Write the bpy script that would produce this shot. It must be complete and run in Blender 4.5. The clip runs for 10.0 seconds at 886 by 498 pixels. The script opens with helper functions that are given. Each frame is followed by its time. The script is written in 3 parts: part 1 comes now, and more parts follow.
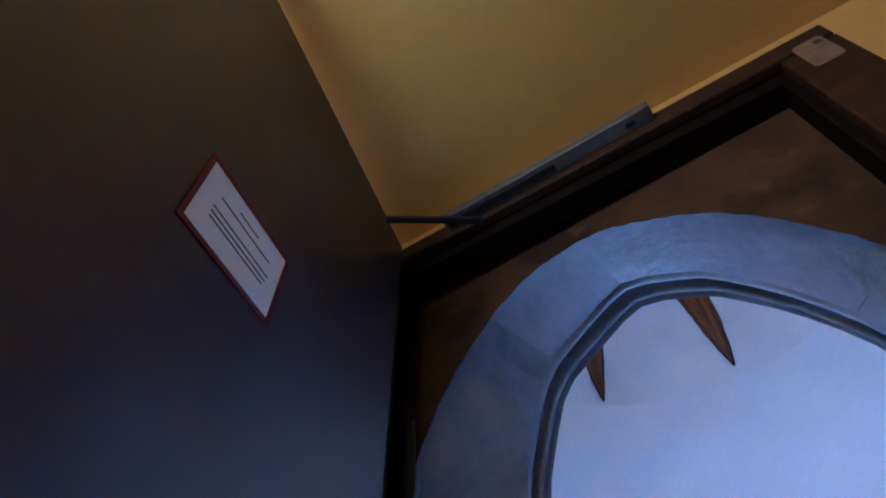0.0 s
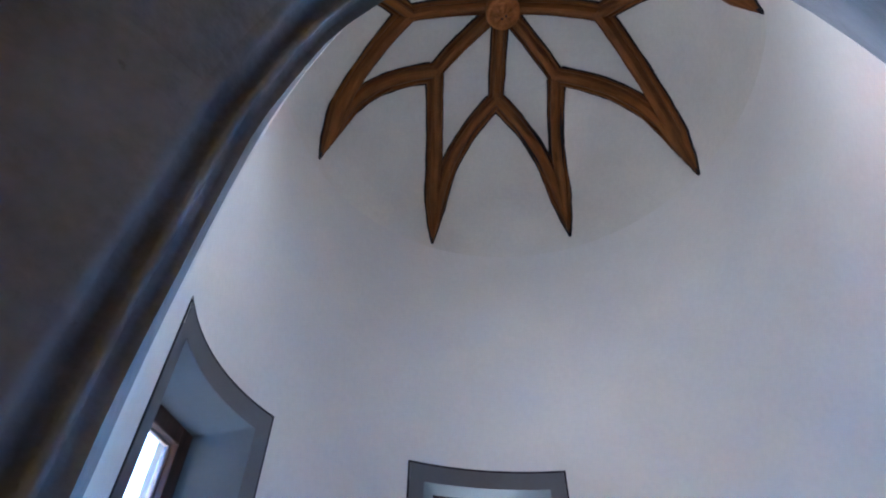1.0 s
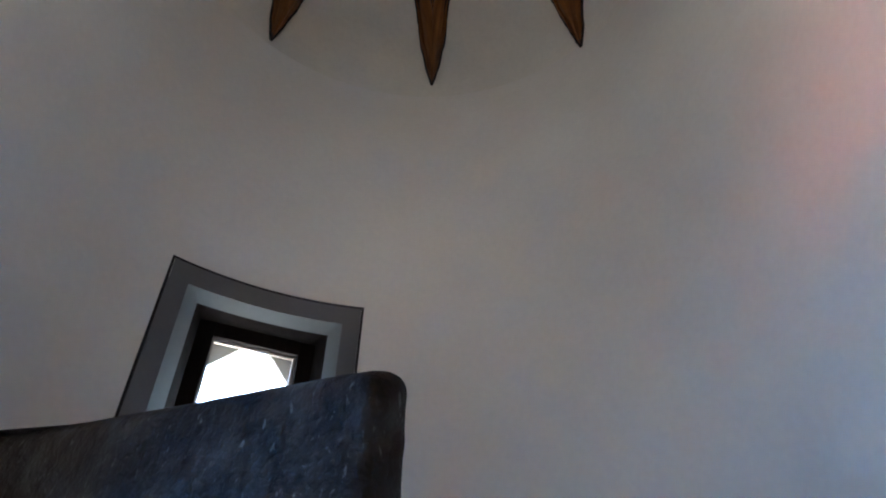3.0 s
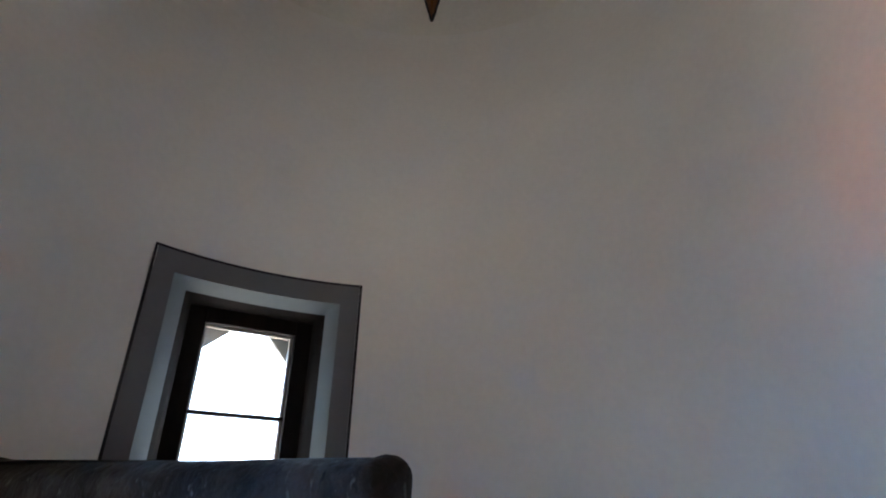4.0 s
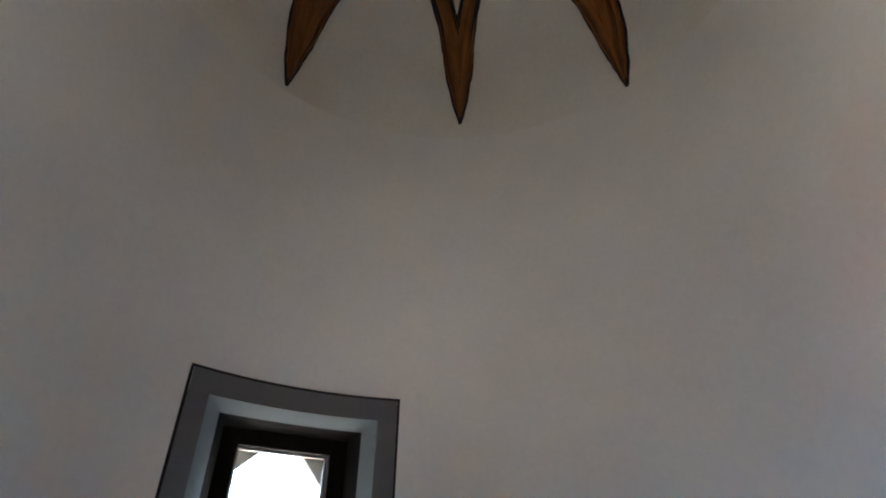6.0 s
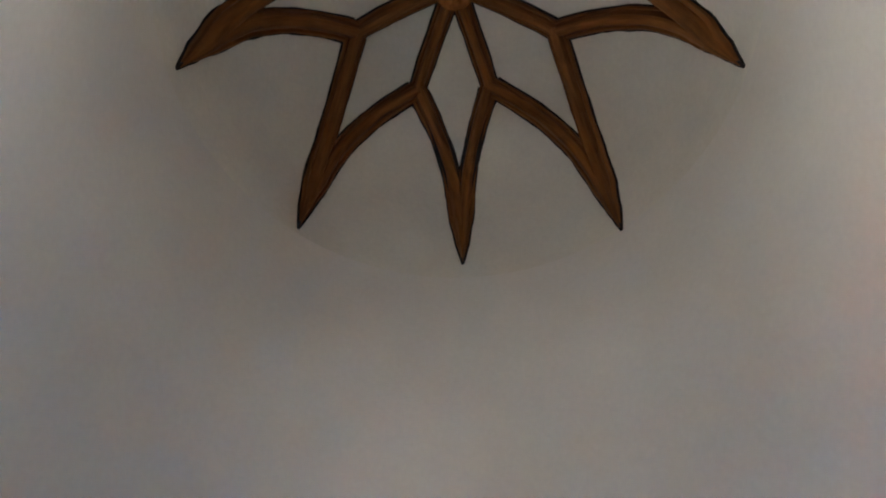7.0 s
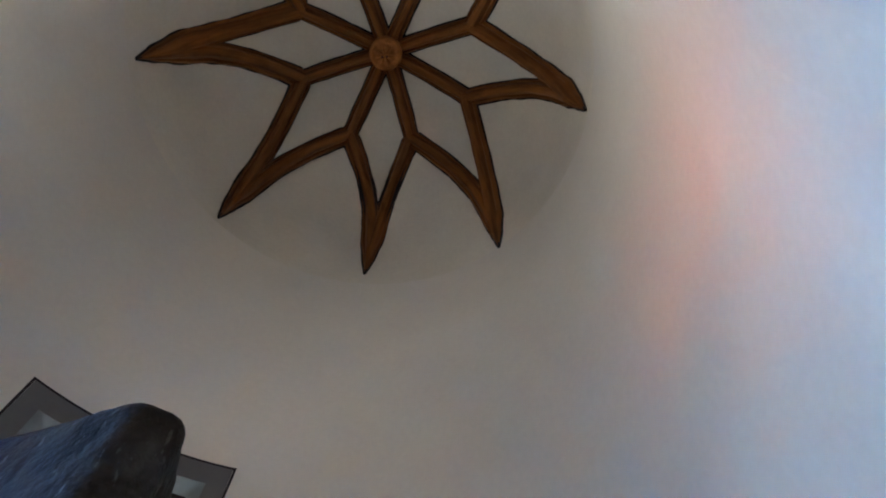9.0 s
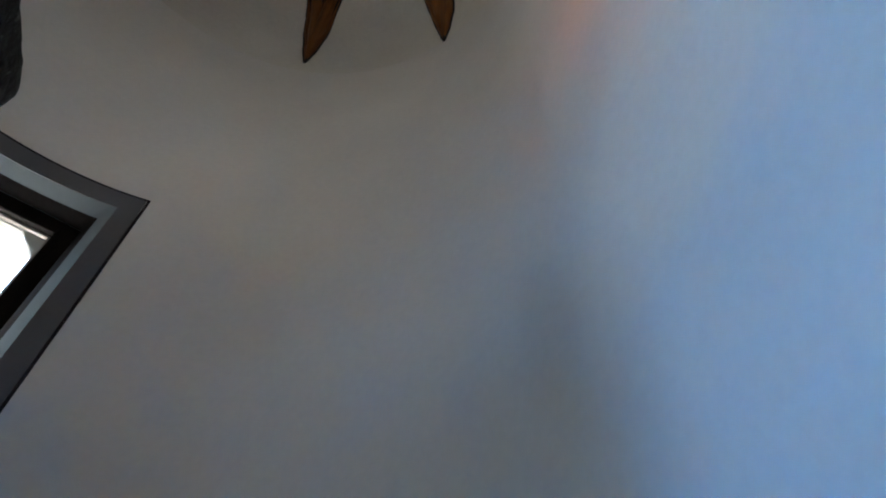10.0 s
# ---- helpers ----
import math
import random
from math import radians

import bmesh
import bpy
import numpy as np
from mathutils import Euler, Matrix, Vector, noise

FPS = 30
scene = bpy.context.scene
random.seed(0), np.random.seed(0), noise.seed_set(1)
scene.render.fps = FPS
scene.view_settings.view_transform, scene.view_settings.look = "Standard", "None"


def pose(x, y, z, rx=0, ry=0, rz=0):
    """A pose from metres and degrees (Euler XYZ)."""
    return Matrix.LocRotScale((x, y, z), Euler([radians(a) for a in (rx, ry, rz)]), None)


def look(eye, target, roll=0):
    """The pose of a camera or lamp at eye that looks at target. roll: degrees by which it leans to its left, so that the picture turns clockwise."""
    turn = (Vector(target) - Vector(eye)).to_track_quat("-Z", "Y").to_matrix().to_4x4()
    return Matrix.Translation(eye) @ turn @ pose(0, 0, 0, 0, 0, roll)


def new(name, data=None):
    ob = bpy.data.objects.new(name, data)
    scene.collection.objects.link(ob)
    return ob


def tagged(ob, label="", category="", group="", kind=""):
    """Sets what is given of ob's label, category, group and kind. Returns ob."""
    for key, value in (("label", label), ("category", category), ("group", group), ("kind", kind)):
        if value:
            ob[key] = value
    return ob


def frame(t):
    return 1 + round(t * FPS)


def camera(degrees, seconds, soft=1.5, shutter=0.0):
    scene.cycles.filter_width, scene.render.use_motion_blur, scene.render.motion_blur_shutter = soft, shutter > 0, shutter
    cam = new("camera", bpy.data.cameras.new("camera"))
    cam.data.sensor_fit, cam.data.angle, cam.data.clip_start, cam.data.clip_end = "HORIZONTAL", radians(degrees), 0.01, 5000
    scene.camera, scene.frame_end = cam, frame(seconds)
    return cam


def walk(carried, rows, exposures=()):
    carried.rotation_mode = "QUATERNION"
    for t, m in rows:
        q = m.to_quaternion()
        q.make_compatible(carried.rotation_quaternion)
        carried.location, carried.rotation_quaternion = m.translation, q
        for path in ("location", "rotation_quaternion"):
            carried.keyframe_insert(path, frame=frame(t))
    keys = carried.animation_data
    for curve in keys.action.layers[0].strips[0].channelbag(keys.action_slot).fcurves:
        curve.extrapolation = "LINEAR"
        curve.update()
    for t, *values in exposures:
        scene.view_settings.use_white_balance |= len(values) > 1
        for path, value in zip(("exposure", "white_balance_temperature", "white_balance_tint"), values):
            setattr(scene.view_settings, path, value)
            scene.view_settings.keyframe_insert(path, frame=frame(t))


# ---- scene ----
cam = camera(78.4, 10.0, soft=2.0)

# camera path: seconds, x, y, z, turn about x, y, z
PATH = (
    (0.0, 0.389, -2.252, 0.845, 141.97, 0.45, 40.82),
    (0.3, 0.351, -2.012, 0.800, 140.84, -0.08, 35.66),
    (0.5, 0.323, -1.841, 0.765, 139.28, -0.14, 32.35),
    (0.6, 0.308, -1.753, 0.752, 138.05, -0.65, 30.48),
    (0.8, 0.270, -1.578, 0.747, 135.47, -0.73, 26.66),
    (1.0, 0.240, -1.433, 0.746, 133.30, -0.64, 22.50),
    (1.2, 0.246, -1.317, 0.724, 130.73, -0.48, 18.74),
    (1.4, 0.260, -1.247, 0.724, 128.26, -0.55, 15.12),
    (1.5, 0.271, -1.217, 0.719, 127.77, -0.66, 13.41),
    (1.8, 0.279, -1.134, 0.651, 126.85, -0.68, 8.58),
    (2.0, 0.235, -1.045, 0.596, 126.43, -0.71, 4.81),
    (2.5, 0.140, -0.933, 0.615, 126.44, -0.77, 0.60),
    (3.0, 0.141, -0.849, 0.660, 125.15, -0.89, 0.43),
    (3.2, 0.133, -0.851, 0.684, 122.98, -0.81, 0.30),
    (4.3, 0.100, -0.907, 1.048, 113.89, -0.88, -0.03),
    (4.5, 0.079, -0.927, 1.078, 113.57, -0.61, -0.27),
    (5.0, 0.061, -0.902, 1.080, 114.46, -0.61, 0.45),
    (5.2, 0.069, -0.908, 1.075, 115.27, -0.62, 1.05),
    (6.3, 0.003, -0.893, 1.094, 127.02, -0.68, 1.80),
    (6.5, -0.002, -0.902, 1.096, 129.85, -0.70, 1.68),
    (7.0, 0.009, -0.929, 1.082, 137.14, -0.80, 1.72),
    (7.5, 0.087, -0.873, 1.063, 144.97, -1.06, 1.95),
    (7.7, 0.142, -0.831, 1.042, 148.37, -1.06, 1.98),
    (8.0, 0.212, -0.785, 0.966, 152.90, -0.80, 1.71),
    (8.5, 0.333, -0.751, 0.657, 154.13, -0.79, 0.13),
    (9.0, 0.417, -0.635, 0.423, 150.97, -1.64, -5.07),
    (9.3, 0.498, -0.504, 0.334, 147.88, -1.73, -9.16),
    (9.5, 0.577, -0.425, 0.235, 145.84, -1.81, -9.68),
    (9.6, 0.609, -0.395, 0.210, 144.59, -1.21, -9.38),
    (9.9, 0.651, -0.343, 0.191, 139.81, -1.90, -10.57),
    (10.0, 0.653, -0.325, 0.179, 137.91, -1.78, -10.65),
)
walk(cam, [(t, pose(x, y, z, a, b, c)) for t, x, y, z, a, b, c in PATH],
     exposures=((0, 5.58, 3650, 17), (0.5, 5.65, 4250, 13), (1.0, 5.41, 4850, 9), (1.5, 4.78, 5400, 8), (2.0, 4.53, 5700, 6), (2.5, 4.48, 5700, 6), (3.0, 4.48, 5750, 6), (4.5, 4.23, 6050, 6),
                (6.5, 4.53, 6050, 5), (8.0, 4.88, 6100, 5), (9.0, 4.55, 6050, 5), (9.5, 4.40, 6000, 4), (10, 4.08, 5800, 1)))

# ---- light ----
AZ_1, AZ_2 = 0.535, 1.878      # directions of the two windows, radians left of +y
world = bpy.data.worlds.new("sky")
scene.world = world
world.use_nodes = True
wn = world.node_tree
sky = wn.nodes.new("ShaderNodeTexSky")
sky.sky_type = "NISHITA"
sky.sun_disc = False
sky.sun_elevation = radians(50)
sky.sun_rotation = radians(-26)
wn.links.new(sky.outputs[0], wn.nodes["Background"].inputs[0])
wn.nodes["Background"].inputs[1].default_value = 0.04

sun_data = bpy.data.lights.new("sun", "SUN")
sun_data.energy, sun_data.angle, sun_data.color = 2.2, radians(0.5), (1.0, 0.93, 0.82)
sun = new("sun", sun_data)
SUN_AZ, SUN_EL = AZ_1 - 0.08, radians(50)
sun.matrix_world = look((-30 * math.sin(SUN_AZ), 30 * math.cos(SUN_AZ), 30 * math.tan(SUN_EL)), (0, 0, 0))



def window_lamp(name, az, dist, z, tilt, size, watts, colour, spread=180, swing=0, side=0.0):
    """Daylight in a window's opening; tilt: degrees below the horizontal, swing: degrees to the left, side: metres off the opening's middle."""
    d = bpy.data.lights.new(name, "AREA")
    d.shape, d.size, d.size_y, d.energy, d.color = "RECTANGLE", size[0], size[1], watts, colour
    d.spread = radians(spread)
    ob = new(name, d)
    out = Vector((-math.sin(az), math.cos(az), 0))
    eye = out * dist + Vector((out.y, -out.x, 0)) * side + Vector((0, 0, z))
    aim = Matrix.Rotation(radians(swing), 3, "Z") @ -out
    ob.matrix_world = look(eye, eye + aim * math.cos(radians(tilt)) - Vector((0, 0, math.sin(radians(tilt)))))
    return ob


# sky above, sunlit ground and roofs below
window_lamp("sky_light", AZ_1, 1.46, 1.30, 34, (0.60, 1.5), 1.10, (0.38, 0.66, 1.0), 84, -10)
window_lamp("sky_light", AZ_2, 1.46, 1.35, 34, (0.60, 1.5), 1.18, (0.030, 0.31, 1.0), 80, -16, 0.13)
window_lamp("horizon_light", AZ_2, 1.46, 1.05, 6, (0.50, 0.6), 0.095, (0.78, 0.90, 1.0), 52, -14, 0.10)
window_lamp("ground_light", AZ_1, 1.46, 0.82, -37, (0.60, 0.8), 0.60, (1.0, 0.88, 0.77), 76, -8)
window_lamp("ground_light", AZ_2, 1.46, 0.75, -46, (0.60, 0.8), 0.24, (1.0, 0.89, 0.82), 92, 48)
window_lamp("roof_glow", AZ_2, 1.40, 1.00, -14, (0.20, 0.3), 0.024, (1.0, 0.26, 0.15), 30, -13)

# unseen warm lamp, added to light the corridor's ceiling
lamp_data = bpy.data.lights.new("corridor_lamp", "POINT")
lamp_data.energy, lamp_data.color, lamp_data.shadow_soft_size = 0.66, (1.0, 0.74, 0.40), 0.15
corridor_lamp = new("corridor_lamp", lamp_data)
corridor_lamp.location = (0.16, -3.12, 1.72)


# ---- materials ----
def material(name, colour, rough=0.6, metal=0.0, vary=0.12, scale=6.0, fine=60.0, bump=0.15, depth=0.004,
             stretch=(1, 1, 1), dark=None, spec=0.4, coord="Object", flecks=None, rvar=0.1):
    """Two scales of noise over a base colour, and relief."""
    m = bpy.data.materials.new(name)
    m.use_nodes = True
    t = m.node_tree
    n, l = t.nodes, t.links
    b = n["Principled BSDF"]
    b.inputs["Roughness"].default_value, b.inputs["Metallic"].default_value = rough, metal
    b.inputs["Specular IOR Level"].default_value = spec
    tc, mp = n.new("ShaderNodeTexCoord"), n.new("ShaderNodeMapping")
    mp.inputs["Scale"].default_value = stretch
    l.new(tc.outputs[coord], mp.inputs[0])
    big, small = n.new("ShaderNodeTexNoise"), n.new("ShaderNodeTexNoise")
    for node, s, d in ((big, scale, 5), (small, fine, 6)):
        node.inputs["Scale"].default_value, node.inputs["Detail"].default_value = s, d
        l.new(mp.outputs[0], node.inputs["Vector"])
    mix = n.new("ShaderNodeMath")
    mix.operation = "MULTIPLY_ADD"
    l.new(small.outputs[0], mix.inputs[0])
    mix.inputs[1].default_value = 0.45
    l.new(big.outputs[0], mix.inputs[2])
    ramp = n.new("ShaderNodeValToRGB")
    c = Vector(colour)
    d = Vector(dark) if dark else c * (1 - 2.2 * vary)
    ramp.color_ramp.elements[0].position, ramp.color_ramp.elements[1].position = 0.45, 1.0
    ramp.color_ramp.elements[0].color = (*d, 1)
    ramp.color_ramp.elements[1].color = (*(c * (1 + vary)), 1)
    l.new(mix.outputs[0], ramp.inputs[0])
    col = ramp.outputs[0]
    if flecks:
        # pale scratches and brown stains of their own shape
        for tint, sc, lo, hi, st in flecks:
            fm, fn, fr, fx = n.new("ShaderNodeMapping"), n.new("ShaderNodeTexNoise"), n.new("ShaderNodeMapRange"), n.new("ShaderNodeMix")
            fm.inputs["Scale"].default_value = st
            fm.inputs["Location"].default_value = (sc, 3.1, 0.7)
            fn.inputs["Scale"].default_value, fn.inputs["Detail"].default_value = sc, 4
            fr.inputs["From Min"].default_value, fr.inputs["From Max"].default_value = lo, hi
            fx.data_type = "RGBA"
            l.new(tc.outputs[coord], fm.inputs[0])
            l.new(fm.outputs[0], fn.inputs["Vector"])
            l.new(fn.outputs[0], fr.inputs[0])
            l.new(fr.outputs[0], fx.inputs[0])
            l.new(col, fx.inputs[6])
            fx.inputs[7].default_value = (*tint, 1)
            col = fx.outputs[2]
    l.new(col, b.inputs["Base Color"])
    bp = n.new("ShaderNodeBump")
    bp.inputs["Strength"].default_value, bp.inputs["Distance"].default_value = bump, depth
    l.new(mix.outputs[0], bp.inputs["Height"])
    if bump:
        l.new(bp.outputs[0], b.inputs["Normal"])
    rr = n.new("ShaderNodeMapRange")
    rr.inputs["To Min"].default_value, rr.inputs["To Max"].default_value = max(0.03, rough - rvar), min(1, rough + rvar)
    l.new(small.outputs[0], rr.inputs[0])
    l.new(rr.outputs[0], b.inputs["Roughness"])
    return m


PLASTER = material("white_limewash", (0.765, 0.737, 0.690), 0.85, vary=0.042, scale=1.6, fine=45, bump=0.25, depth=0.002, spec=0.15)
# dome: a little darker and yellower than the wall's limewash
VAULT_LIMEWASH = material("yellower_limewash", (0.748, 0.718, 0.648), 0.85, vary=0.06, scale=2.2, fine=45, bump=0.25, depth=0.002, spec=0.15)
GREY_PAINT = material("grey_limewash_paint", (0.146, 0.146, 0.150), 0.8, vary=0.06, scale=4, fine=70, bump=0.2, depth=0.002, spec=0.2)
REVEAL_PAINT = material("pale_grey_paint", (0.160, 0.182, 0.190), 0.75, vary=0.05, scale=4, fine=60, bump=0.2, depth=0.002, spec=0.2)
BLACK_LINE = material("black_line_paint", (0.018, 0.016, 0.02), 0.6, vary=0.2, scale=20, bump=0.05, spec=0.2)
RIB_WOOD = material("varnished_oak", (0.27, 0.106, 0.027), 0.6, vary=0.22, scale=1.3, fine=5, bump=0.3, depth=0.004,
                    stretch=(20, 1.4, 1), dark=(0.085, 0.030, 0.009), coord="UV", spec=0.15,
                    flecks=(((0.050, 0.018, 0.007), 3, 0.62, 0.80, (6, 1.2, 1)),))
BOSS_WOOD = material("carved_oak", (0.36, 0.135, 0.040), 0.65, spec=0.1, vary=0.25, scale=14, fine=50, bump=0.5, dark=(0.15, 0.055, 0.014))
# wood blackened to carry shade: window 1's frame and strip, door linings
SHADED_WOOD = material("shade_black_wood", (0.009, 0.0055, 0.0045), 0.7, spec=0.12, vary=0.3, scale=4, fine=25, bump=0.3, stretch=(8, 8, 1))
RED_BROWN_WOOD = material("red_brown_window_wood", (0.060, 0.026, 0.016), 0.5, vary=0.3, scale=4, fine=25, bump=0.3, stretch=(8, 8, 1))
BEAD_WOOD = material("lit_bead_wood", (0.30, 0.27, 0.24), 0.5, vary=0.15, scale=6, fine=40, bump=0.2)
STONE = material("grey_sandstone", (0.20, 0.19, 0.185), 0.78, vary=0.28, scale=9, fine=55, bump=0.7, depth=0.008)
PARAPET_STONE = material("dark_worn_stone", (0.034, 0.027, 0.022), 0.72, vary=0.4, scale=13, fine=70, bump=1.0, depth=0.016, spec=0.2,
                         flecks=(((0.056, 0.049, 0.042), 12, 0.50, 0.68, (1, 1, 0.7)), ((0.017, 0.012, 0.009), 6, 0.52, 0.66, (1, 1, 1)),
                                 ((0.095, 0.090, 0.080), 75, 0.64, 0.72, (1, 1, 0.5)), ((0.008, 0.006, 0.005), 40, 0.66, 0.72, (1, 1, 0.6))))
OUTER_STONE = material("pale_weathered_limestone", (0.52, 0.51, 0.47), 0.8, vary=0.12, scale=9, fine=55, bump=0.5, depth=0.006)
ARCH_STONE = material("blue_grey_stone", (0.215, 0.228, 0.245), 0.8, vary=0.15, scale=5, fine=40, bump=0.7, depth=0.007,
                      flecks=(((0.25, 0.26, 0.275), 5, 0.54, 0.75, (1, 1, 1)), ((0.13, 0.137, 0.15), 38, 0.70, 0.78, (1, 1, 1))))
BROWN_PLASTER = material("ochre_brown_plaster", (0.075, 0.040, 0.017), 0.85, vary=0.22, scale=5, fine=40, bump=0.6, depth=0.005,
                         flecks=(((0.030, 0.016, 0.009), 5, 0.54, 0.66, (1, 1, 1)), ((0.095, 0.056, 0.025), 14, 0.60, 0.74, (1, 1, 1))))
PALE_WASH = material("pale_whitewash", (0.24, 0.25, 0.27), 0.85, vary=0.12, scale=6, fine=40, bump=0.4, depth=0.003)
OCHRE = material("ochre_yellow_wall", (0.64, 0.43, 0.075), 0.8, vary=0.05, scale=2.5, fine=40, bump=0.2, depth=0.002)
DOOR_PAINT = material("grey_brown_door_laminate", (0.042, 0.034, 0.038), 0.39, vary=0.05, scale=3, fine=50, bump=0, spec=1.0, rvar=0.02)
FRAME_WOOD = material("brown_frame_wood", (0.048, 0.027, 0.017), 0.55, spec=0.2, vary=0.2, scale=5, fine=30, bump=0.3, stretch=(1, 8, 8))
STEEL = material("silver_grey_metal", (0.32, 0.33, 0.36), 0.38, metal=0.7, vary=0.06, scale=8, fine=80, bump=0.03)
CLOSER_METAL = material("grey_lacquered_metal", (0.20, 0.195, 0.20), 0.45, metal=0.5, vary=0.08, scale=8, fine=80, bump=0.03)
BLACK_METAL = material("black_metal", (0.03, 0.03, 0.035), 0.45, metal=0.3, vary=0.1, scale=10)
PAPER = material("white_paper", (0.78, 0.78, 0.76), 0.6, vary=0.03, scale=8, bump=0.03, depth=0.001)
RED_TAPE = material("red_border", (0.12, 0.010, 0.014), 0.5, vary=0.12, scale=15, bump=0.05)
INK = material("dark_grey_ink", (0.06, 0.06, 0.07), 0.6, vary=0.1, scale=30, bump=0)
STICKER = material("pale_worn_sticker", (0.26, 0.18, 0.125), 0.5, vary=0.25, scale=25, bump=0.1)
WHITE_PLASTIC = material("white_plastic", (0.80, 0.79, 0.76), 0.35, vary=0.02, scale=10, bump=0.02)
WHITE_METAL = material("white_lacquered_metal", (0.72, 0.72, 0.70), 0.4, metal=0.1, vary=0.05, scale=15, bump=0.05)
FLOOR_STONE = material("worn_sandstone_floor", (0.36, 0.315, 0.25), 0.7, vary=0.18, scale=3, fine=30, bump=0.4)
ROOF_TILE = material("sunlit_clay", (0.12, 0.085, 0.06), 0.85, vary=0.2, scale=0.6, fine=5, bump=0.4)

GLASS = bpy.data.materials.new("window_glass")
GLASS.use_nodes = True
gb = GLASS.node_tree.nodes["Principled BSDF"]
gb.inputs["Transmission Weight"].default_value, gb.inputs["Roughness"].default_value = 1.0, 0.04
gb.inputs["IOR"].default_value = 1.45
gn = GLASS.node_tree.nodes.new("ShaderNodeTexNoise")
gn.inputs["Scale"].default_value = 14
gbp = GLASS.node_tree.nodes.new("ShaderNodeBump")
gbp.inputs["Strength"].default_value, gbp.inputs["Distance"].default_value = 0.08, 0.003
GLASS.node_tree.links.new(gn.outputs[0], gbp.inputs["Height"])
GLASS.node_tree.links.new(gbp.outputs[0], gb.inputs["Normal"])


# ---- building helpers ----
def empty(name, m=None):
    ob = new(name)
    ob.empty_display_size = 0.1
    if m is not None:
        ob.matrix_basis = m
    return ob


def part(name, bm, mat, parent=None, label="", smooth=False, clean=True):
    """Links a bmesh as one mesh object, under its thing where one is given."""
    if clean:
        bmesh.ops.recalc_face_normals(bm, faces=bm.faces)
    me = bpy.data.meshes.new(name)
    bm.to_mesh(me)
    bm.free()
    me.materials.append(mat)
    if smooth:
        me.polygons.foreach_set("use_smooth", [True] * len(me.polygons))
    ob = new(name, me)
    ob.parent = parent
    if label:
        ob["label"] = label
    return ob


def add_box(bm, x0, x1, y0, y1, z0, z1, bevel=0.0, segments=2, m=None):
    made = bmesh.ops.create_cube(bm, size=1.0)["verts"]
    for v in made:
        v.co = Vector(((x0 + x1) / 2 + v.co.x * (x1 - x0), (y0 + y1) / 2 + v.co.y * (y1 - y0), (z0 + z1) / 2 + v.co.z * (z1 - z0)))
    if bevel:
        edges = {e for v in made for e in v.link_edges}
        made = bmesh.ops.bevel(bm, geom=list(edges), offset=bevel, segments=segments, affect="EDGES", profile=0.5)["verts"]
    if m is not None:
        bmesh.ops.transform(bm, matrix=m, verts=[v for v in made if v.is_valid])
    return bm


def box(*a, **k):
    return add_box(bmesh.new(), *a, **k)


def loft(bm, rows, closed=False):
    """Quads between rows of points of equal length."""
    vs = [[bm.verts.new(p) for p in r] for r in rows]
    for a, b in zip(vs, vs[1:]):
        k = len(a)
        for i in range(k if closed else k - 1):
            j = (i + 1) % k
            bm.faces.new((a[i], a[j], b[j], b[i]))
    return vs


def arc(cx, cy, r, a0, a1, n):
    return [(cx + r * math.cos(radians(a0 + (a1 - a0) * i / n)), cy + r * math.sin(radians(a0 + (a1 - a0) * i / n))) for i in range(n + 1)]


# ---- the turret's shell ----
R_WALL, R_TOP, Z_KNEE, Z_SPRING = 1.045, 1.10, 2.3, 3.05
VAULT_H, VAULT_P = 1.12, 2.6
WIN_TOP, WIN_SILL, WIN_HALF = 1.613, 0.45, 0.271        # opening: heights, half its angle
WIN_2_DROP = 0.046
BAND_TOP, BAND_HALF = 1.685, 0.335                      # painted surround
DOOR_X, DOOR_HALF, DOOR_SPRING, DOOR_RISE = 0.135, 0.455, 1.25, 0.72
IN_X, IN_HALF, IN_SPRING, IN_RISE = 0.205, 0.640, 1.15, 0.97      # where the arch meets the turret wall
Z_FLOOR = -0.75                                         # the turret's floor lies below the corridor's
SOFT = 0.07                                             # width of the rounded plaster edge there


def wall_r(z):
    if z <= Z_KNEE:
        return R_WALL
    s = (z - Z_KNEE) / (Z_SPRING - Z_KNEE)
    return R_WALL + (R_TOP - R_WALL) * s * s * (2.4 - 1.4 * s)


def on_wall(a, z, proud=0.0):
    r = wall_r(z) - proud
    return Vector((-r * math.sin(a), r * math.cos(a), z))


def vault_z(r):
    u = min(1.0, abs(r) / R_TOP)
    return Z_SPRING + VAULT_H * (1 - u ** VAULT_P) ** (1 / VAULT_P)


def arch_z(x, half=DOOR_HALF, spring=DOOR_SPRING, rise=DOOR_RISE, cx=DOOR_X):
    u = min(1.0, abs(x - cx) / half)
    return spring + rise * (1 - u ** 1.8) ** (1 / 1.9)


